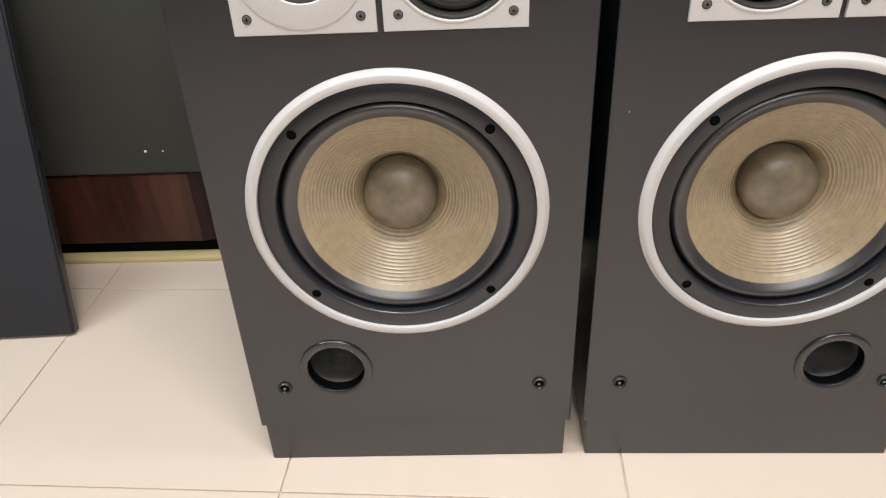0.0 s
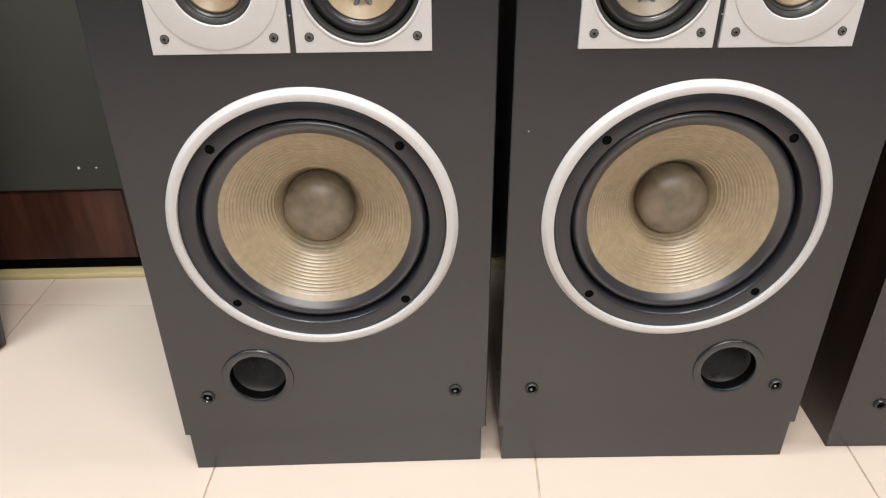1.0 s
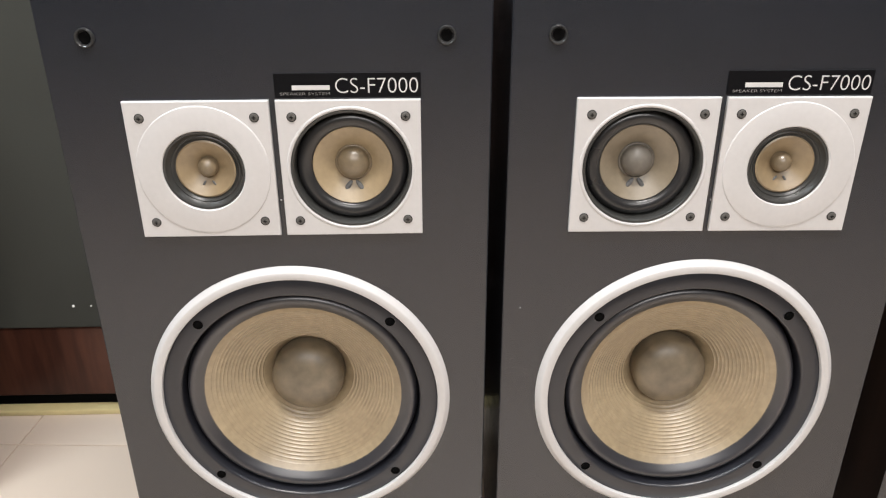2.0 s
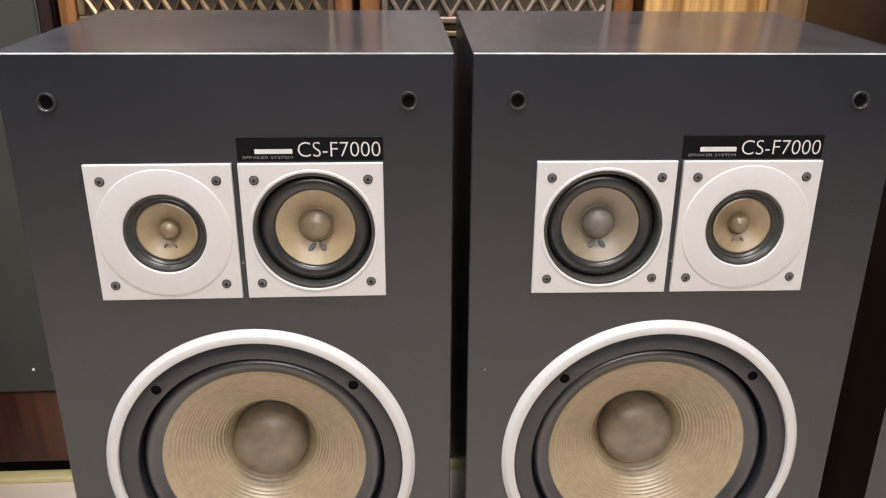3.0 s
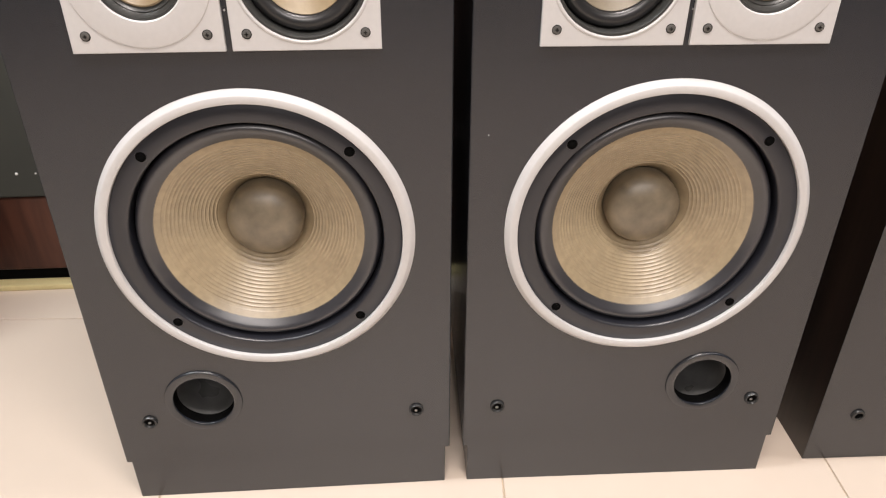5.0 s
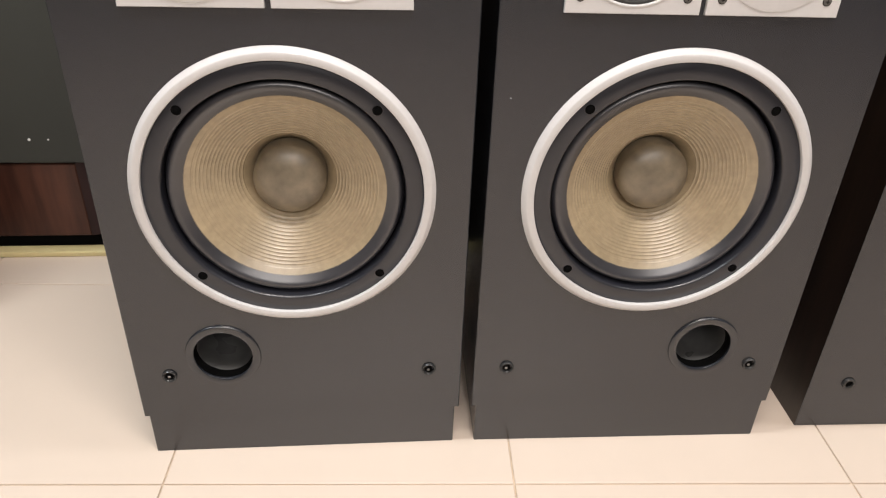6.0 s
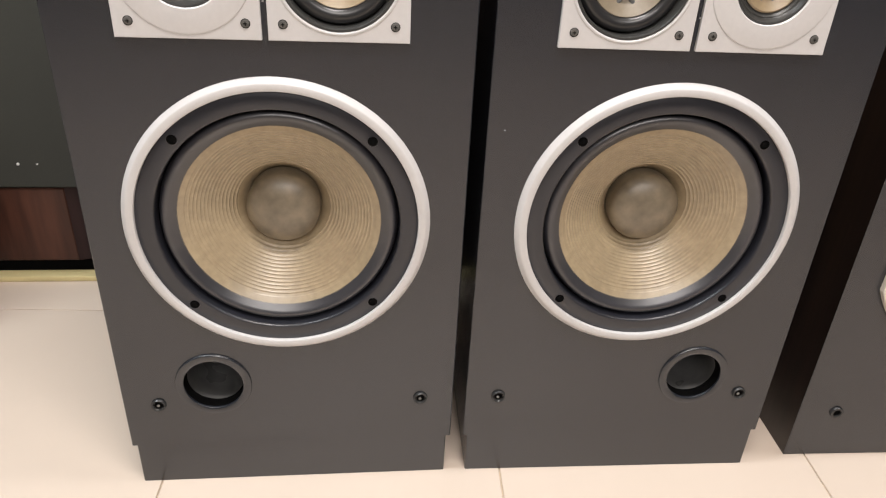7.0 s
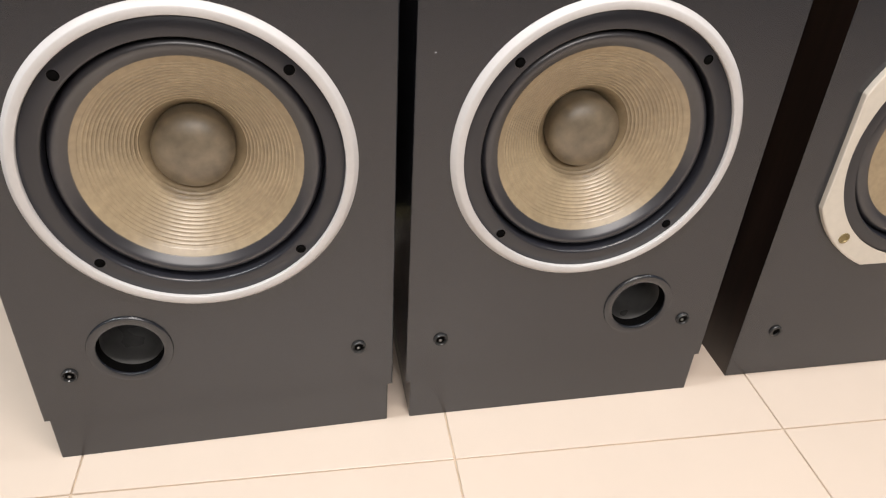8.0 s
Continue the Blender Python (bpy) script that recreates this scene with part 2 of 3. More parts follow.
def words(text, width, height, x, y, z, parent, name, mat):
    """Flat printed words on a front, of that width and height, from the lower left corner x, z."""
    cu = bpy.data.curves.new(name, "FONT")
    cu.body, cu.size, cu.resolution_u, cu.offset = text, 1.0, 6, -0.014
    tmp = bpy.data.objects.new(name, cu)
    scene.collection.objects.link(tmp)
    bpy.context.view_layer.update()
    me = bpy.data.meshes.new_from_object(tmp.evaluated_get(bpy.context.evaluated_depsgraph_get()))
    bpy.data.objects.remove(tmp)
    xs, ys = [v.co.x for v in me.vertices], [v.co.y for v in me.vertices]
    sx, sy = width / (max(xs) - min(xs)), height / (max(ys) - min(ys))
    x_low, y_low = min(xs), min(ys)
    for v in me.vertices:
        v.co = (x + (v.co.x - x_low) * sx, y, z + (v.co.y - y_low) * sy)
    me.materials.clear()
    me.materials.append(mat)
    ob = new(name, me)
    ob.parent = parent
    return ob


def thing(name, m, label, category, group=""):
    ob = new(name)
    ob.empty_display_size = 0.1
    ob.matrix_world = m
    return tagged(ob, label, category, group)


def setting(name, bm, mat, label):
    return tagged(part(name, bm, mat), label, kind="structure")


# ---- the room ----
X0, X1, Y0, Y1 = -3.0, 3.0, -5.0, 1.25
floor = setting("floor", box(X0, X1, Y0, Y1, -0.12, -0.003), M_GROUT, "tan grout bed under square cream floor tiles")
setting("wall_north", box(X0 - 0.12, X1 + 0.12, Y1, Y1 + 0.12, -0.12, CEIL + 0.12), M_WALL, "plain painted wall behind the old cabinets")
# These walls and the ceiling are added out of view to close the room.
setting("wall_south", box(X0 - 0.12, X1 + 0.12, Y0 - 0.12, Y0, -0.12, CEIL + 0.12), M_WALL, "unseen plain wall that closes the room")
setting("wall_west", box(X0 - 0.12, X0, Y0, Y1, -0.12, CEIL + 0.12), M_WALL, "unseen plain wall that closes the room")
setting("wall_east", box(X1, X1 + 0.12, Y0, Y1, -0.12, CEIL + 0.12), M_WALL, "unseen plain wall that closes the room")
setting("ceiling", box(X0, X1, Y0, Y1, CEIL, CEIL + 0.12), M_CEIL, "unseen plain white ceiling")
setting("platform", box(-1.9, 2.2, 0.54, Y1, 0.0, 0.012, 0.003), M_STEP, "low yellow tiled step that carries the old cabinets")

# Fittings and the tilted lamp's stem are assumed, out of view.
for lx, ly, _, length, _, tilt in LAMPS:
    lamp_body = thing("ceiling_light", pose(lx, ly, CEIL), "assumed unseen white fitting tilted on a ceiling stem" if tilt else "assumed unseen flat white ceiling light fitting", "ceiling light", "ceiling lights")
    housing = box(-length / 2 - 0.03, length / 2 + 0.03, -0.18, 0.18, -0.025, 0.0, 0.004)
    if tilt:
        bmesh.ops.transform(housing, verts=housing.verts, matrix=pose(0, 0, -0.24, tilt))
        part("stem", box(-0.02, 0.02, -0.02, 0.02, -0.242, 0.0, 0.003), M_FIXTURE, lamp_body)
    part("housing", housing, M_FIXTURE, lamp_body)


# ---- the pair of loudspeakers ----
W, H, D, FOOT_W, FOOT_H, RISE = 0.442, 0.884, 0.315, 0.429, 0.067, 0.030


def cabinet_mesh(holes):
    hw, fw = W / 2, FOOT_W / 2
    outline = [(-fw, 0), (fw, 0), (fw, FOOT_H), (hw, FOOT_H), (hw, H), (-hw, H), (-hw, FOOT_H), (-fw, FOOT_H)]
    b = 0.0014
    inner = [(-fw + b, 0), (fw - b, 0), (fw - b, FOOT_H + b), (hw - b, FOOT_H + b), (hw - b, H - b), (-hw + b, H - b), (-hw + b, FOOT_H + b), (-fw + b, FOOT_H + b)]
    bm, front = plate_with_holes(inner, holes, 0.0)
    mid = [bm.verts.new((x, b, z)) for x, z in outline]
    back = [bm.verts.new((x, D, z + (RISE if z > 0.5 else 0))) for x, z in outline]
    n = len(outline)
    for a, c in ((front, mid), (mid, back)):
        for i in range(n):
            f = bm.faces.new((a[i], a[(i + 1) % n], c[(i + 1) % n], c[i]))
            if i == 4:
                f.material_index = 2 if a is front else 1
    bm.faces.new(back)
    return bm


def woofer(sp, cz):
    frame_part = part("woofer", lathe([(0.1636, 0.004), (0.1636, -0.0022), (0.1625, -0.003), (0.1452, -0.003), (0.1440, -0.0027), (0.1430, -0.0018), (0.1424, -0.0004), (0.1421, 0.002), (0.1418, 0.018)], 128, 0, cz),
                      M_FRAME, sp, "twelve-inch woofer with black cast frame", smooth=40)
    part("trim_ring", lathe([(0.1786, 0.0004), (0.1783, -0.0012), (0.1738, -0.0064), (0.1729, -0.0071), (0.1716, -0.0075), (0.1652, -0.0077), (0.1642, -0.0072), (0.1637, -0.0060), (0.1637, 0.0)], 160, 0, cz + 0.0008),
         M_WHITE, frame_part, "silver-white painted trim ring", smooth=30)
    part("surround", lathe([(0.1418, 0.022), (0.1407, 0.0215), (0.1399, 0.0165), (0.1389, 0.0115), (0.1372, 0.0076), (0.1350, 0.0055), (0.1320, 0.0048), (0.1295, 0.0054), (0.1266, 0.0073), (0.1232, 0.0098), (0.1195, 0.0126)], 128, 0, cz), M_RUBBER, frame_part, "black rubber roll surround", smooth=60)
    prof = []
    n = 220
    for i in range(n + 1):
        f = i / n
        r = 0.1201 - f * (0.1201 - 0.043)
        y = 0.0128 + 0.0490 * (f ** 0.90) + 0.016 * f ** 9 - (0.0007 if r > 0.1128 else 0.0)
        rib = 0.0 if r > 0.1105 or r < 0.056 else -0.0009 * (0.5 - 0.5 * math.cos((r - 0.056) / (0.1105 - 0.056) * 14 * 2 * math.pi)) ** 3
        prof.append((r, y + rib))
    part("cone", lathe(prof, 128, 0, cz), M_CONE, frame_part, "tan paper cone with concentric ribs", smooth=80)
    part("dust_cap", lathe([(0.0456, 0.0780), (0.0456, 0.0560)] + dome(0.0455, 0.0208, 0.0522), 64, 0, cz - 0.0018), M_CAP, frame_part, "dusty brown dust cap", smooth=60)
    # Screw recesses are shallow; the black faces stand for the shade in them.
    hole = None
    for sx, sz in ((-1, 1), (1, 1), (-1, -1), (1, -1)):
        at = (sx * 0.1095, -0.003, cz + sz * 0.108)
        if hole is None:
            hole = part("screw", two_tone([(0.0068, 0.0003), (0.0065, -0.0004), (0.0058, -0.0005), (0.0053, -0.0001), (0.0038, -0.0001), (0.0036, -0.0009), (0.0029, -0.0012), (0.0, -0.0012)], 24, -1.0, 0.0058), [M_FRAME, M_HOLE], frame_part, "hexagon-socket screw with its recess painted near-black", at, 40)
        else:
            again(hole, at)


def screws(parent, cx, cz, reach, y):
    first = None
    for sx, sz in ((-1, 1), (1, 1), (-1, -1), (1, -1)):
        at = (cx + sx * reach, y, cz + sz * reach * 0.975)
        if first is None:
            head = two_tone([(0.0051, 0.0004), (0.0049, -0.0003), (0.0045, -0.0004), (0.0043, -0.0001), (0.0040, -0.0009), (0.0028, -0.0013), (0.0, -0.0014)], 20, 0.0041, 0.0047)
            # Cross slot as thin black boxes, its shade put into the colour.
            for a, b in ((0.0019, 0.0005), (0.0005, 0.0019)):
                old = set(head.faces)
                box(-a, a, -0.00145 - 0.00005 * (a > b), -0.0008, -b, b, bm=head)
                for f in head.faces:
                    if f not in old:
                        f.material_index = 1
            first = part("screw", head, [M_SCREW, M_HOLE], parent, "dull grey cross-head screw", at, 40)
        else:
            again(first, at)


def leads(parent, cx, cz, r_at, y, spread, size):
    for sx in (-1, 1):
        bm = bmesh.new()
        bmesh.ops.create_uvsphere(bm, u_segments=12, v_segments=8, radius=1.0)
        bmesh.ops.transform(bm, verts=bm.verts, matrix=pose(cx + sx * spread, y, cz - r_at, 0, sx * -34, 0) @ Matrix.Diagonal((size * 0.36, size * 0.3, size, 1)))
        part("lead_wire", bm, M_LEAD, parent, "grey glued lead wire", smooth=60)


P = 0.1465


def square(cx, cz):
    h = P / 2
    return [(cx - h, cz - h), (cx + h, cz - h), (cx + h, cz + h), (cx - h, cz + h)]


def midrange(sp, cx, cz, tone):
    plate = part("midrange", slab_with_holes(square(cx, cz), [circle(64, 0.0650, cx, cz)], -0.005, 0.0, 0.0008), M_WHITE, sp, "midrange driver on square silver-white plate")
    part("lip", lathe([(0.0672, -0.0049), (0.0668, -0.0056), (0.0648, -0.006), (0.0640, -0.0056), (0.0632, -0.0048), (0.0631, 0.0)], 96, cx, cz), M_WHITE, plate, smooth=50)
    part("bezel", lathe([(0.0632, -0.0042), (0.0626, -0.0052), (0.0606, -0.0050), (0.0598, -0.0038), (0.0592, 0.014)], 96, cx, cz), M_BEZEL, plate, "narrow grey metal bezel", smooth=40)
    part("surround", lathe([(0.0594, 0.014), (0.0586, 0.0125)] + half_roll(0.0506, 0.0046, 0.0076, 0.0076, 0.0085, 0.0052), 96, cx, cz), M_GLOSS, plate, "glossy black surround", smooth=60)
    part("cone", lathe([(0.0424, 0.0096), (0.0416, 0.0090), (0.034, 0.0135), (0.026, 0.0186), (0.0165, 0.0245)], 96, cx, cz), tone, plate, "pale tan paper cone", smooth=60)
    part("dust_cap", lathe(dome(0.0176, 0.0135, 0.0205), 48, cx, cz), M_CAP2 if tone is M_CONE2 else M_CAP3, plate, "tan dust cap", smooth=60)
    part("coil_ring", lathe([(0.0200, 0.0226), (0.0196, 0.0210), (0.0184, 0.0204), (0.0174, 0.0208)], 48, cx, cz), M_CAP2 if tone is M_CONE2 else M_CAP3, plate, "brown ring round the dust cap", smooth=50)
    leads(plate, cx, cz, 0.0255, 0.0180, 0.0066, 0.0078)
    screws(plate, cx, cz, 0.0577, -0.0052)


def tweeter(sp, cx, cz):
    plate = part("tweeter", slab_with_holes(square(cx, cz), [circle(64, 0.0425, cx, cz)], -0.005, 0.0, 0.0008), M_WHITE, sp, "tweeter on square silver-white plate")
    part("flange", lathe([(0.0690, -0.0049), (0.0682, -0.0061), (0.0665, -0.0065), (0.0435, -0.0062), (0.0424, -0.0050), (0.0422, 0.0)], 96, cx, cz), M_WHITE, plate, "round raised white flange", smooth=40)
    part("bezel", lathe([(0.0424, -0.0040), (0.0414, -0.0048), (0.0398, -0.0044), (0.0390, -0.0022), (0.0362, 0.0010), (0.0352, 0.0006), (0.0340, 0.0016), (0.0326, 0.0036), (0.0308, 0.0040)], 96, cx, cz), M_BEZEL, plate, "grey-green conical bezel", smooth=30)
    part("cone", lathe([(0.0312, 0.0026), (0.0295, 0.0018), (0.022, 0.0072), (0.010, 0.0148)], 64, cx, cz), M_CONE4, plate, "pale tan paper cone", smooth=60)
    part("dust_cap", lathe([(0.0112, 0.0140), (0.0110, 0.0115)] + dome(0.0104, 0.0100, 0.011), 40, cx, cz), M_CAP2, plate, "tan dust cap", smooth=60)
    leads(plate, cx, cz, 0.0172, 0.0085, 0.0052, 0.0034)
    screws(plate, cx, cz, 0.0577, -0.0052)


def loudspeaker(x, y, turn, side, label):
    """side: 1 with the tweeter on the +x side, -1 on the -x side."""
    sp = thing("loudspeaker", pose(x, y, 0, 0, 0, turn), label, "loudspeaker", "pair of loudspeakers")
    shift = -0.004 if side > 0 else 0.0
    wz, dz, tx, mx = 0.411 + (0.003 if side > 0 else 0.0), 0.7025, side * 0.0775 + shift, -side * 0.0755 + shift
    px, pz = side * 0.1005, 0.1735
    part("cabinet", cabinet_mesh([circle(96, 0.1425, 0, wz), circle(64, 0.0645, tx, dz), circle(64, 0.0645, mx, dz), circle(64, 0.0415, px, pz)]),
         [M_BAFFLE, M_TOP, M_EDGE], sp, "charcoal vinyl cabinet with scuffed, haze-tinted top")
    woofer(sp, wz)
    tweeter(sp, tx, dz)
    midrange(sp, mx, dz, M_CONE2 if side < 0 else M_CONE3)
    port = part("bass_port", lathe([(0.0386, 0.0005), (0.0387, -0.0020), (0.0390, -0.0024), (0.0474, -0.0031), (0.0487, -0.0027), (0.0495, -0.0014), (0.0498, 0.0006)], 64, px, pz), M_BAFFLE, sp, "round moulded bass port", smooth=60)
    part("collar", lathe([(0.0386, 0.0005), (0.0384, 0.0125), (0.0368, 0.0135)], 64, px, pz), M_HOLE, port, "black inner collar", smooth=50)
    part("tube", lathe([(0.0369, 0.0135), (0.0372, 0.02), (0.0372, 0.17), (0.0, 0.17)], 64, px, pz), M_PORT, port, "dark grey port tube", smooth=50)
    socket = None
    for sx in (-1, 1):
        for z in (0.8375, 0.1405):
            at = (sx * 0.1755, 0, z)
            if socket is None:
                socket = part("grille_socket", lathe([(0.0099, 0.0002), (0.0097, -0.0022), (0.0089, -0.0036), (0.0079, -0.0037), (0.0066, -0.0024), (0.0058, 0.002), (0.0054, 0.008), (0.0, 0.008)], 32), M_SOCKET, sp, "round black grille socket", at, 50)
            else:
                again(socket, at)
    # A flat black disc paints the shade inside each socket.
    for sx in (-1, 1):
        for z in (0.8375, 0.1405):
            part("socket_hole", lathe([(0.0056, -0.0009), (0.0, -0.0006)], 24), M_HOLE, socket, at=(sx * 0.1755 + 0.1755, 0, z - 0.8375))
            if z < 0.5:
                part("pin", lathe([(0.0022, -0.0010), (0.0017, -0.0017), (0.0, -0.0020)], 16), M_PIN, socket, "dull metal pin", (sx * 0.1755 + 0.1755 - 0.0006, 0, z - 0.8375 - 0.0012), 60)
    for dx, z, r in ((-0.201, 0.533, 0.0009), (-0.0005, 0.664, 0.0011)) if side > 0 else ((-0.0015, 0.668, 0.0012),):
        part("paint_chip", lathe([(r, 0.0), (r * 0.7, -0.0003), (0.0, -0.0003)], 8), M_DIM, sp, "tiny pale paint chip", (dx, 0, z))
    bx = 0.0758 + shift
    plate = part("nameplate", box(bx - 0.0735, bx + 0.0735, -0.0016, 0.0004, 0.7775, 0.8022, 0.0004, 1), M_BADGE, sp, "black nameplate with silver print")
    x0, z0 = bx - 0.0735, 0.7775
    words("CS-F7000", 0.083, 0.0150, x0 + 0.0612, -0.0019, z0 + 0.0045, plate, "lettering", M_INK)
    words("SPEAKER SYSTEM", 0.0500, 0.0028, x0 + 0.0056, -0.0019, z0 + 0.0027, plate, "lettering", M_DIM)
    part("emblem", box(x0 + 0.0178, x0 + 0.0556, -0.0020, -0.0014, z0 + 0.0078, z0 + 0.0125), M_INK, plate, "plain silver emblem bar")
    return sp


loudspeaker(-0.215, 0.0, 0.0, -1, "charcoal three-way floor loudspeaker standing on cream tiles")
loudspeaker(0.2455, -0.005, -1.2, 1, "charcoal three-way floor loudspeaker with mirrored driver layout")


# ---- the third loudspeaker, with a flat-sided woofer frame ----
def clipped_disc(half, radius, cx, cz, n=10):
    """A disc's outline cut straight on four sides."""
    reach = math.acos(half / radius)
    out = []
    for q in range(4):
        start, end = q * math.pi / 2 + reach, (q + 1) * math.pi / 2 - reach
        out += [(cx + radius * math.cos(start + (end - start) * i / n), cz + radius * math.sin(start + (end - start) * i / n)) for i in range(n + 1)]
    return out


def third_speaker():
    sp = thing("tall_loudspeaker", pose(0.537, 0.004, 0, 0, 0, -1.5), "tall dark loudspeaker with cream flat-sided round woofer frame", "loudspeaker")
    w, h, d = 0.476, 1.08, 0.35
    cx, cz, half, radius = 0.231, 0.389, 0.1805, 0.198
    outline = [(0, 0), (w, 0), (w, h), (0, h)]
    slab = slab_with_holes(outline, [circle(96, 0.150, cx, cz)], 0.0, 0.012, 0.001)
    slab.normal_update()
    for f in slab.faces:
        f.material_index = 1 if abs(f.normal.y) < 0.3 else 0
    part("front_panel", slab, [M_BAFFLE, M_SIDE], sp, "charcoal front panel")
    part("body", box(0.0, w, 0.012, d, 0.0, h, 0.0), M_SIDE, sp, "dark wood-veneered body")
    wf = part("woofer", slab_with_holes(clipped_disc(half, radius, cx, cz), [circle(96, 0.168, cx, cz)], -0.009, 0.0, 0.0012), M_CREAM, sp, "woofer with cream flat-sided round frame")
    part("basket", lathe([(0.1685, -0.006), (0.166, -0.0075), (0.150, -0.006), (0.1475, 0.000), (0.1465, 0.013)], 96, cx, cz), M_FRAME, wf, "black woofer rim", smooth=40)
    part("surround", lathe([(0.1468, 0.012)] + half_roll(0.136, 0.000, 0.0095, 0.010, 0.0125, 0.008), 96, cx, cz), M_RUBBER, wf, smooth=60)
    part("cone", lathe([(0.1245, 0.0075), (0.10, 0.0090), (0.05, 0.011), (0.0, 0.0112)], 96, cx, cz), M_CONE2, wf, "pale tan cone", smooth=60)
    first = None
    for sx, sz in ((-1, -1), (1, -1), (-1, 1), (1, 1)):
        at = (cx + sx * 0.128, -0.009, cz + sz * 0.131)
        if first is None:
            first = part("screw", lathe([(0.0085, 0.0004), (0.0082, -0.001), (0.006, -0.0016), (0.005, 0.0), (0.002, -0.0004), (0.0, -0.0004)], 24), M_OCHRE, wf, "dull brass screw", at, 40)
        else:
            again(first, at)
    first = None
    for x in (0.0595, w - 0.0595):
        for z in (0.0865, h - 0.09):
            if first is None:
                first = part("grille_socket", two_tone([(0.0102, 0.0002), (0.0099, -0.0028), (0.0088, -0.0036), (0.0062, -0.0030), (0.0058, -0.0006), (0.0, -0.0004)], 28, 0.0, 0.0059), [M_SOCKET, M_HOLE], sp, "round black grille socket", (x, 0, z), 50)
            else:
                again(first, (x, 0, z))


third_speaker()


# ---- the dark speaker on the step, and the panel leaning on it ----
def cloth_speaker():
    sp = thing("old_loudspeaker", pose(0, 0, 0.012), "old rosewood loudspeaker with dark cloth, on a low step", "loudspeaker")
    x0, x1, y = -1.15, -0.612, 0.552
    part("base", box(x0 + 0.02, x1 - 0.02, y + 0.015, 0.93, 0.0, 0.031), M_HOLE, sp, "recessed black base")
    part("body", box(x0, x1, y + 0.012, 0.95, 0.031, 1.059, 0.002, 1), M_SIDE, sp, "dark veneered body")
    part("bottom_rail", box(x0 + 0.064, x1 - 0.072, y, y + 0.0118, 0.031, 0.189, 0.002, 1), M_ROSE, sp, "reddish rosewood bottom rail")
    part("stile", box(x1 - 0.020, x1, y - 0.002, y + 0.0118, 0.193, 1.057, 0.0015, 1), M_MAROON, sp, "dark rosewood stile")
    part("stile", box(x0, x0 + 0.033, y - 0.002, y + 0.0118, 0.193, 1.057, 0.0015, 1), M_ROSE, sp, "dark rosewood stile")
    part("grille_cloth", box(x0 + 0.036, x1 - 0.023, y - 0.006, y + 0.0115, 0.193, 1.037, 0.004), M_CLOTH, sp, "dark olive-black grille cloth")
    # The angled face gets less light; the darker colour carries that shade.
    for sx, xa in ((1, x1 - 0.0715), (-1, x0 + 0.0635)):
        bm = bmesh.new()
        low = [bm.verts.new((xa + sx * a, y + b, 0.031)) for a, b in ((0, 0.0005), (0.030, 0.011), (0, 0.0117))]
        top = [bm.verts.new((v.co.x, v.co.y, 0.191)) for v in low]
        bm.faces.new(low), bm.faces.new(top[::-1])
        for i in range(3):
            bm.faces.new((low[i], low[(i + 1) % 3], top[(i + 1) % 3], top[i]))
        part("corner_block", bm, M_MAROON, sp, "angled rosewood corner block, shade put into its colour")
    part("edge_strip", box(x1 - 0.0223, x1 - 0.0211, y - 0.004, y + 0.004, 0.30, 1.047), M_PIN, sp, "thin dull metal strip")
    for dx, r in ((0.0, 0.0028), (0.034, 0.0018)):
        bm = bmesh.new()
        bmesh.ops.create_uvsphere(bm, u_segments=10, v_segments=8, radius=r)
        part("pin", bm, M_INK, sp, "tiny bright pin", (-0.752 + dx, y - 0.0065, 0.242))


cloth_speaker()

panel = thing("leaning_panel", pose(-0.862, 0.300, 0.004, -14.5, 0, 3.0), "dark cloth speaker grille panel leaning backwards on the floor", "grille panel")
part("frame", box(-0.5, 0.0, 0.004, 0.022, 0.0, 0.96, 0.003), M_FRAME, panel, "black wooden frame")
part("cloth", box(-0.499, -0.001, -0.004, 0.0038, 0.001, 0.959, 0.003), M_CLOTH2, panel, "blue-black stretched cloth")


# ---- the old cabinets with lattice grilles ----
def clipped(p, d, x0, x1, z0, z1):
    """The stretch of the line p + s * d inside a rectangle."""
    lo, hi = -10.0, 10.0
    for a, v, mn, mx in ((p[0], d[0], x0, x1), (p[1], d[1], z0, z1)):
        s0, s1 = sorted(((mn - a) / v, (mx - a) / v))
        lo, hi = max(lo, s0), min(hi, s1)
    return (lo, hi) if hi - lo > 0.01 else None


def bar(a, b, width, y0, y1):
    """A ridged bar in the plane of a front, from a to b."""
    a, b = Vector(a), Vector(b)
    d = (b - a).normalized()
    n = Vector((-d.y, d.x)) * width / 2
    bm = bmesh.new()
    ends = []
    for p in (a, b):
        ends.append([bm.verts.new((q.x, y, q.y)) for q, y in ((p - n, y1), (p - n * 0.8, y0 + 0.002), (p, y0), (p + n * 0.8, y0 + 0.002), (p + n, y1))])
    for i in range(4):
        bm.faces.new((ends[0][i], ends[0][i + 1], ends[1][i + 1], ends[1][i]))
    bm.faces.new(ends[0]), bm.faces.new(ends[1][::-1])
    bm.faces.new((ends[0][4], ends[0][0], ends[1][0], ends[1][4]))
    return bm


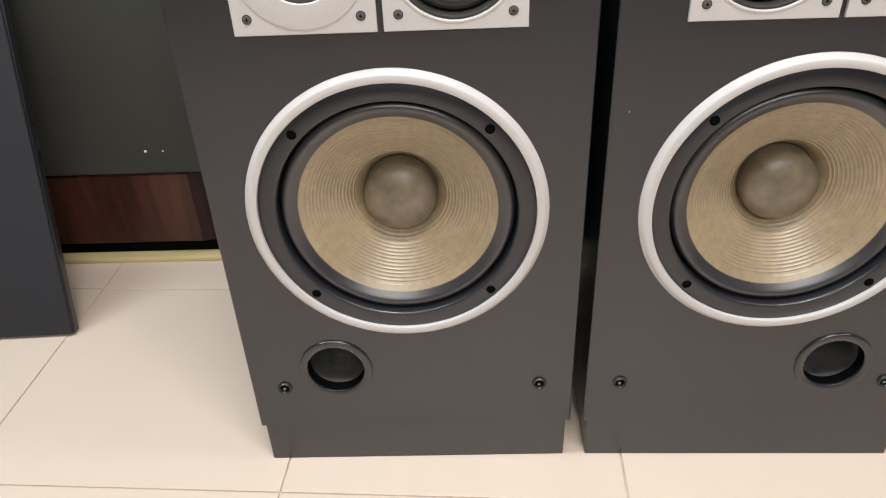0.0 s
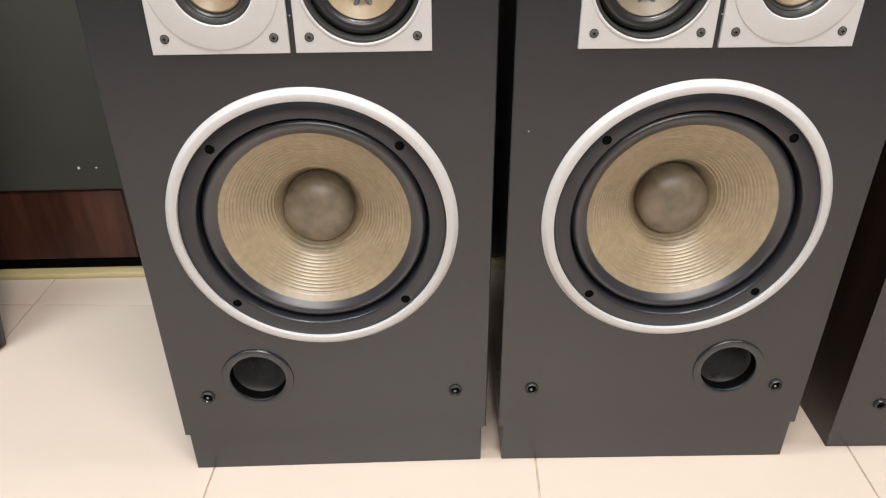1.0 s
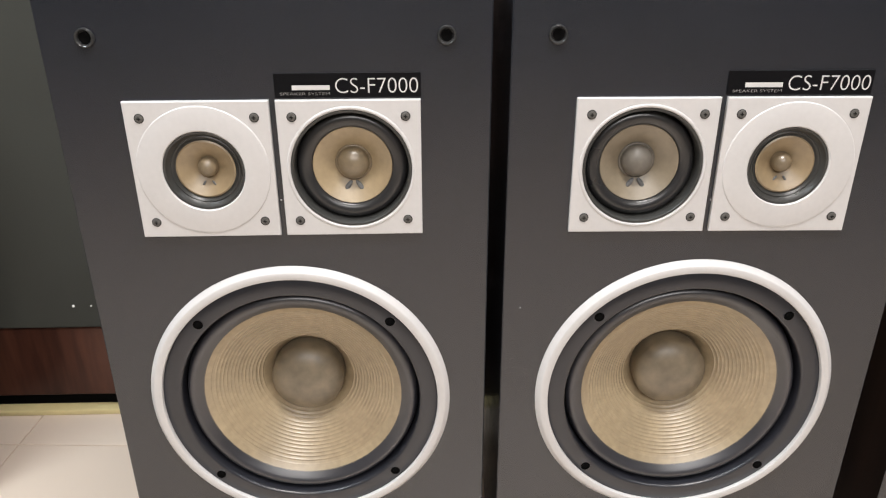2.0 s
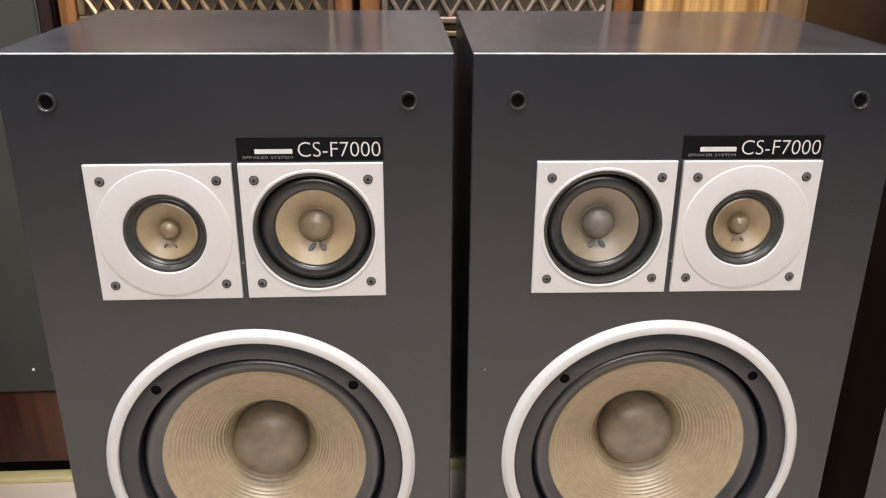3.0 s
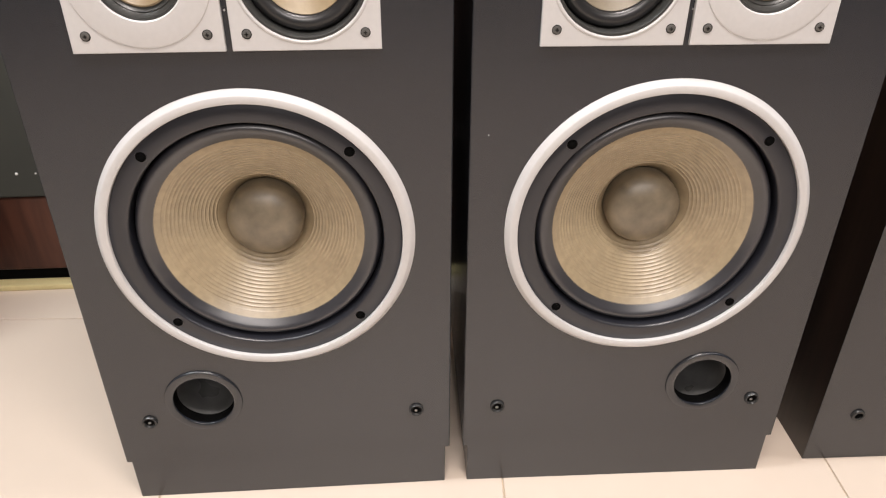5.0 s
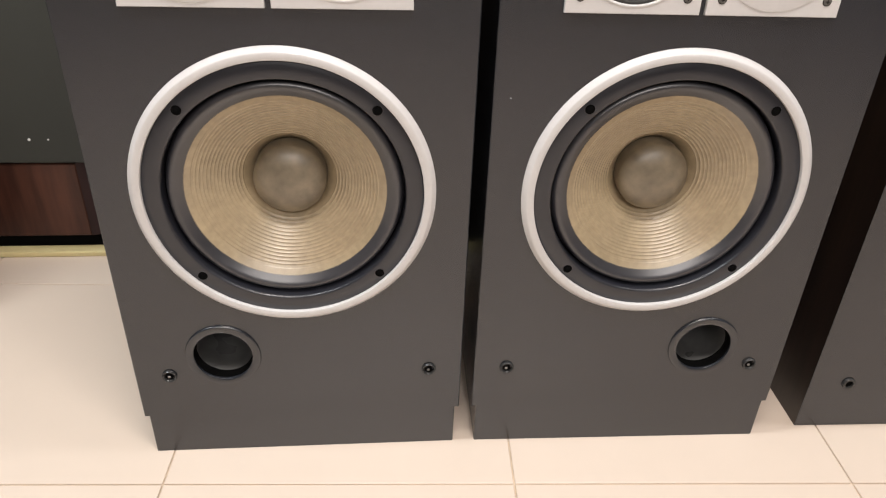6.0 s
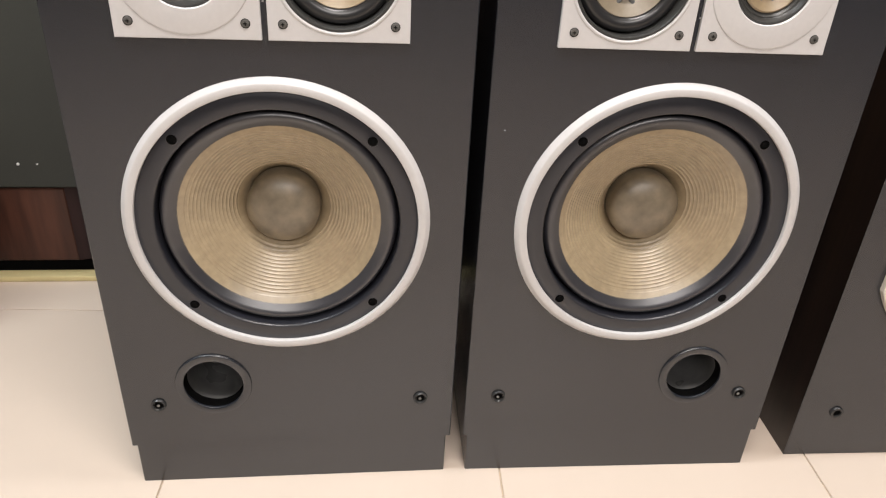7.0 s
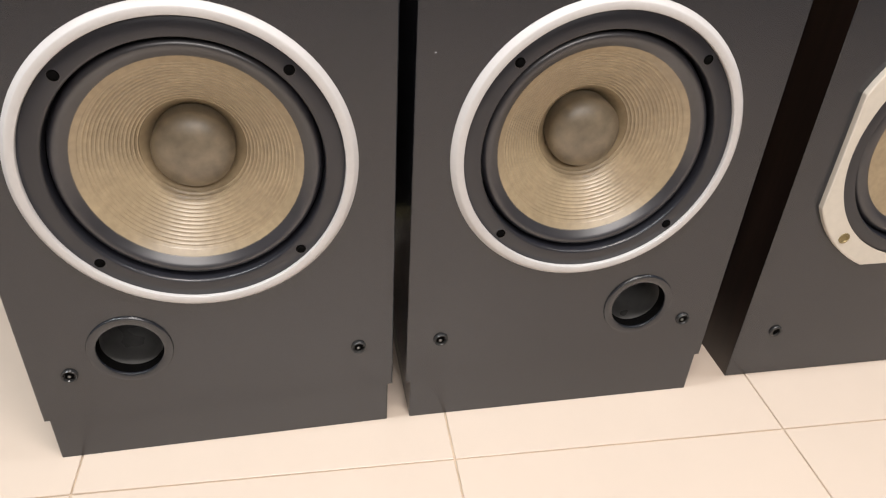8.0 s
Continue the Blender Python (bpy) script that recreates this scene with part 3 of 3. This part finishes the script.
def lattice_cabinet(x0, x1, y, pitch, rise, width, mat, label, post, z_bot, lean):
    """lean: the width of the bars that lean one way, as a share of the others' width."""
    cab = thing("radio_cabinet", pose(0, 0, 0.012), label, "cabinet", "old lattice cabinets")
    h = 1.327
    part("body", box(x0, x1, y + 0.02, 1.05, 0.0, h, 0.003, 1), M_WALNUT, cab, "walnut body")
    part("stile", box(x0, x0 + post, y, y + 0.0198, 0.0, h, 0.005), M_WALNUT, cab, "rounded walnut stile")
    part("stile", box(x1 - post, x1, y, y + 0.0198, 0.0, h, 0.005), M_WALNUT, cab, "rounded walnut stile")
    gx0, gx1, gz0, gz1 = x0 + post + 0.014, x1 - post - 0.014, z_bot, h - 0.07
    # Lower panel takes the dark wood so the gap between the speakers reads black.
    part("bottom_panel", box(x0 + post + 0.001, x1 - post - 0.001, y + 0.006, y + 0.0198, 0.0, gz0 - 0.034, 0.003), M_SIDE, cab, "plain lower panel darkened for the gap before it")
    part("moulding", box(x0 + post + 0.001, x1 - post - 0.001, y - 0.002, y + 0.0198, gz0 - 0.033, gz0 - 0.024, 0.002), M_BRASS, cab, "thin gold moulding")
    part("top_rail", box(x0 + post + 0.001, x1 - post - 0.001, y + 0.002, y + 0.0198, gz1 + 0.012, h, 0.003), M_WALNUT, cab)
    grille = part("grille", box(gx0 - 0.012, gx1 + 0.012, y + 0.014, y + 0.0195, gz0 - 0.022, gz1 + 0.010), M_BACKCLOTH, cab, "dark cloth behind an ornate lattice")
    part("rim", box(gx0 - 0.012, gx1 + 0.012, y + 0.002, y + 0.0135, gz0 - 0.012, gz0 - 0.001, 0.003), mat, grille, "gilded grille rim")
    for xa, xb in ((gx0 - 0.012, gx0 - 0.001), (gx1 + 0.001, gx1 + 0.012)):
        part("rim", box(xa, xb, y + 0.003, y + 0.0135, gz0 - 0.0005, gz1 + 0.008, 0.003), mat, grille)
    n = int((gx1 - gx0) / pitch)
    steps = int((gz1 - gz0) / rise) + 2
    for s in (-1, 1):
        for i in range(-steps, n + steps):
            p = (gx0 + (i + 0.5) * pitch, gz0)
            d = (s * pitch / 2, rise / 2)
            cut = clipped(p, d, gx0, gx1, gz0 - 0.002, gz1)
            if cut:
                a = (p[0] + d[0] * cut[0], p[1] + d[1] * cut[0])
                b = (p[0] + d[0] * cut[1], p[1] + d[1] * cut[1])
                part("lattice_bar", bar(a, b, width if s < 0 else width * lean, y + (0.005 if s > 0 else 0.007), y + 0.0138), mat, grille)
    return cab


lattice_cabinet(-0.603, -0.125, 0.556, 0.031, 0.052, 0.0105, M_BRASS, "walnut radio cabinet with gilded diamond lattice grille", 0.028, 0.886, 0.35)
lattice_cabinet(-0.112, 0.352, 0.556, 0.042, 0.068, 0.0085, M_BRONZE, "walnut radio cabinet with bronze diamond lattice grille", 0.034, 0.886, 1.0)

veneer = thing("veneered_cabinet", pose(0, 0, 0.012), "tall golden veneered cabinet with upright grain", "cabinet")
part("front", box(0.372, 0.585, 0.552, 0.571, 0.0, 1.30, 0.004), M_OAK, veneer, "golden veneer front")
part("side_post", box(0.586, 0.76, 0.545, 0.575, 0.0, 1.30, 0.012), M_TAN, veneer, "brown rounded post")
part("body", box(0.374, 0.758, 0.5755, 1.02, 0.0, 1.30, 0.004), M_WALNUT, veneer)


# ---- floor tiles ----
TILE = 0.487
half = (TILE - 0.0024) / 2
one = part("tile", box(-half, half, -half, half, -0.006, 0.0, 0.0008, 1), M_TILE, floor, "square cream floor tile")
grid = pose(0.079, -0.087, 0, 0, 0, -2.9)
made = 0
for i in range(-8, 8):
    for j in range(-12, 5):
        c = grid @ Vector(((i + 0.5) * TILE, (j + 0.5) * TILE, 0))
        if X0 + 0.25 < c.x < X1 - 0.25 and Y0 + 0.25 < c.y < Y1 - 0.1:
            ob = one if made == 0 else again(one, (0, 0, 0))
            ob.location, ob.rotation_euler = c, (0, 0, radians(-2.9))
            made += 1
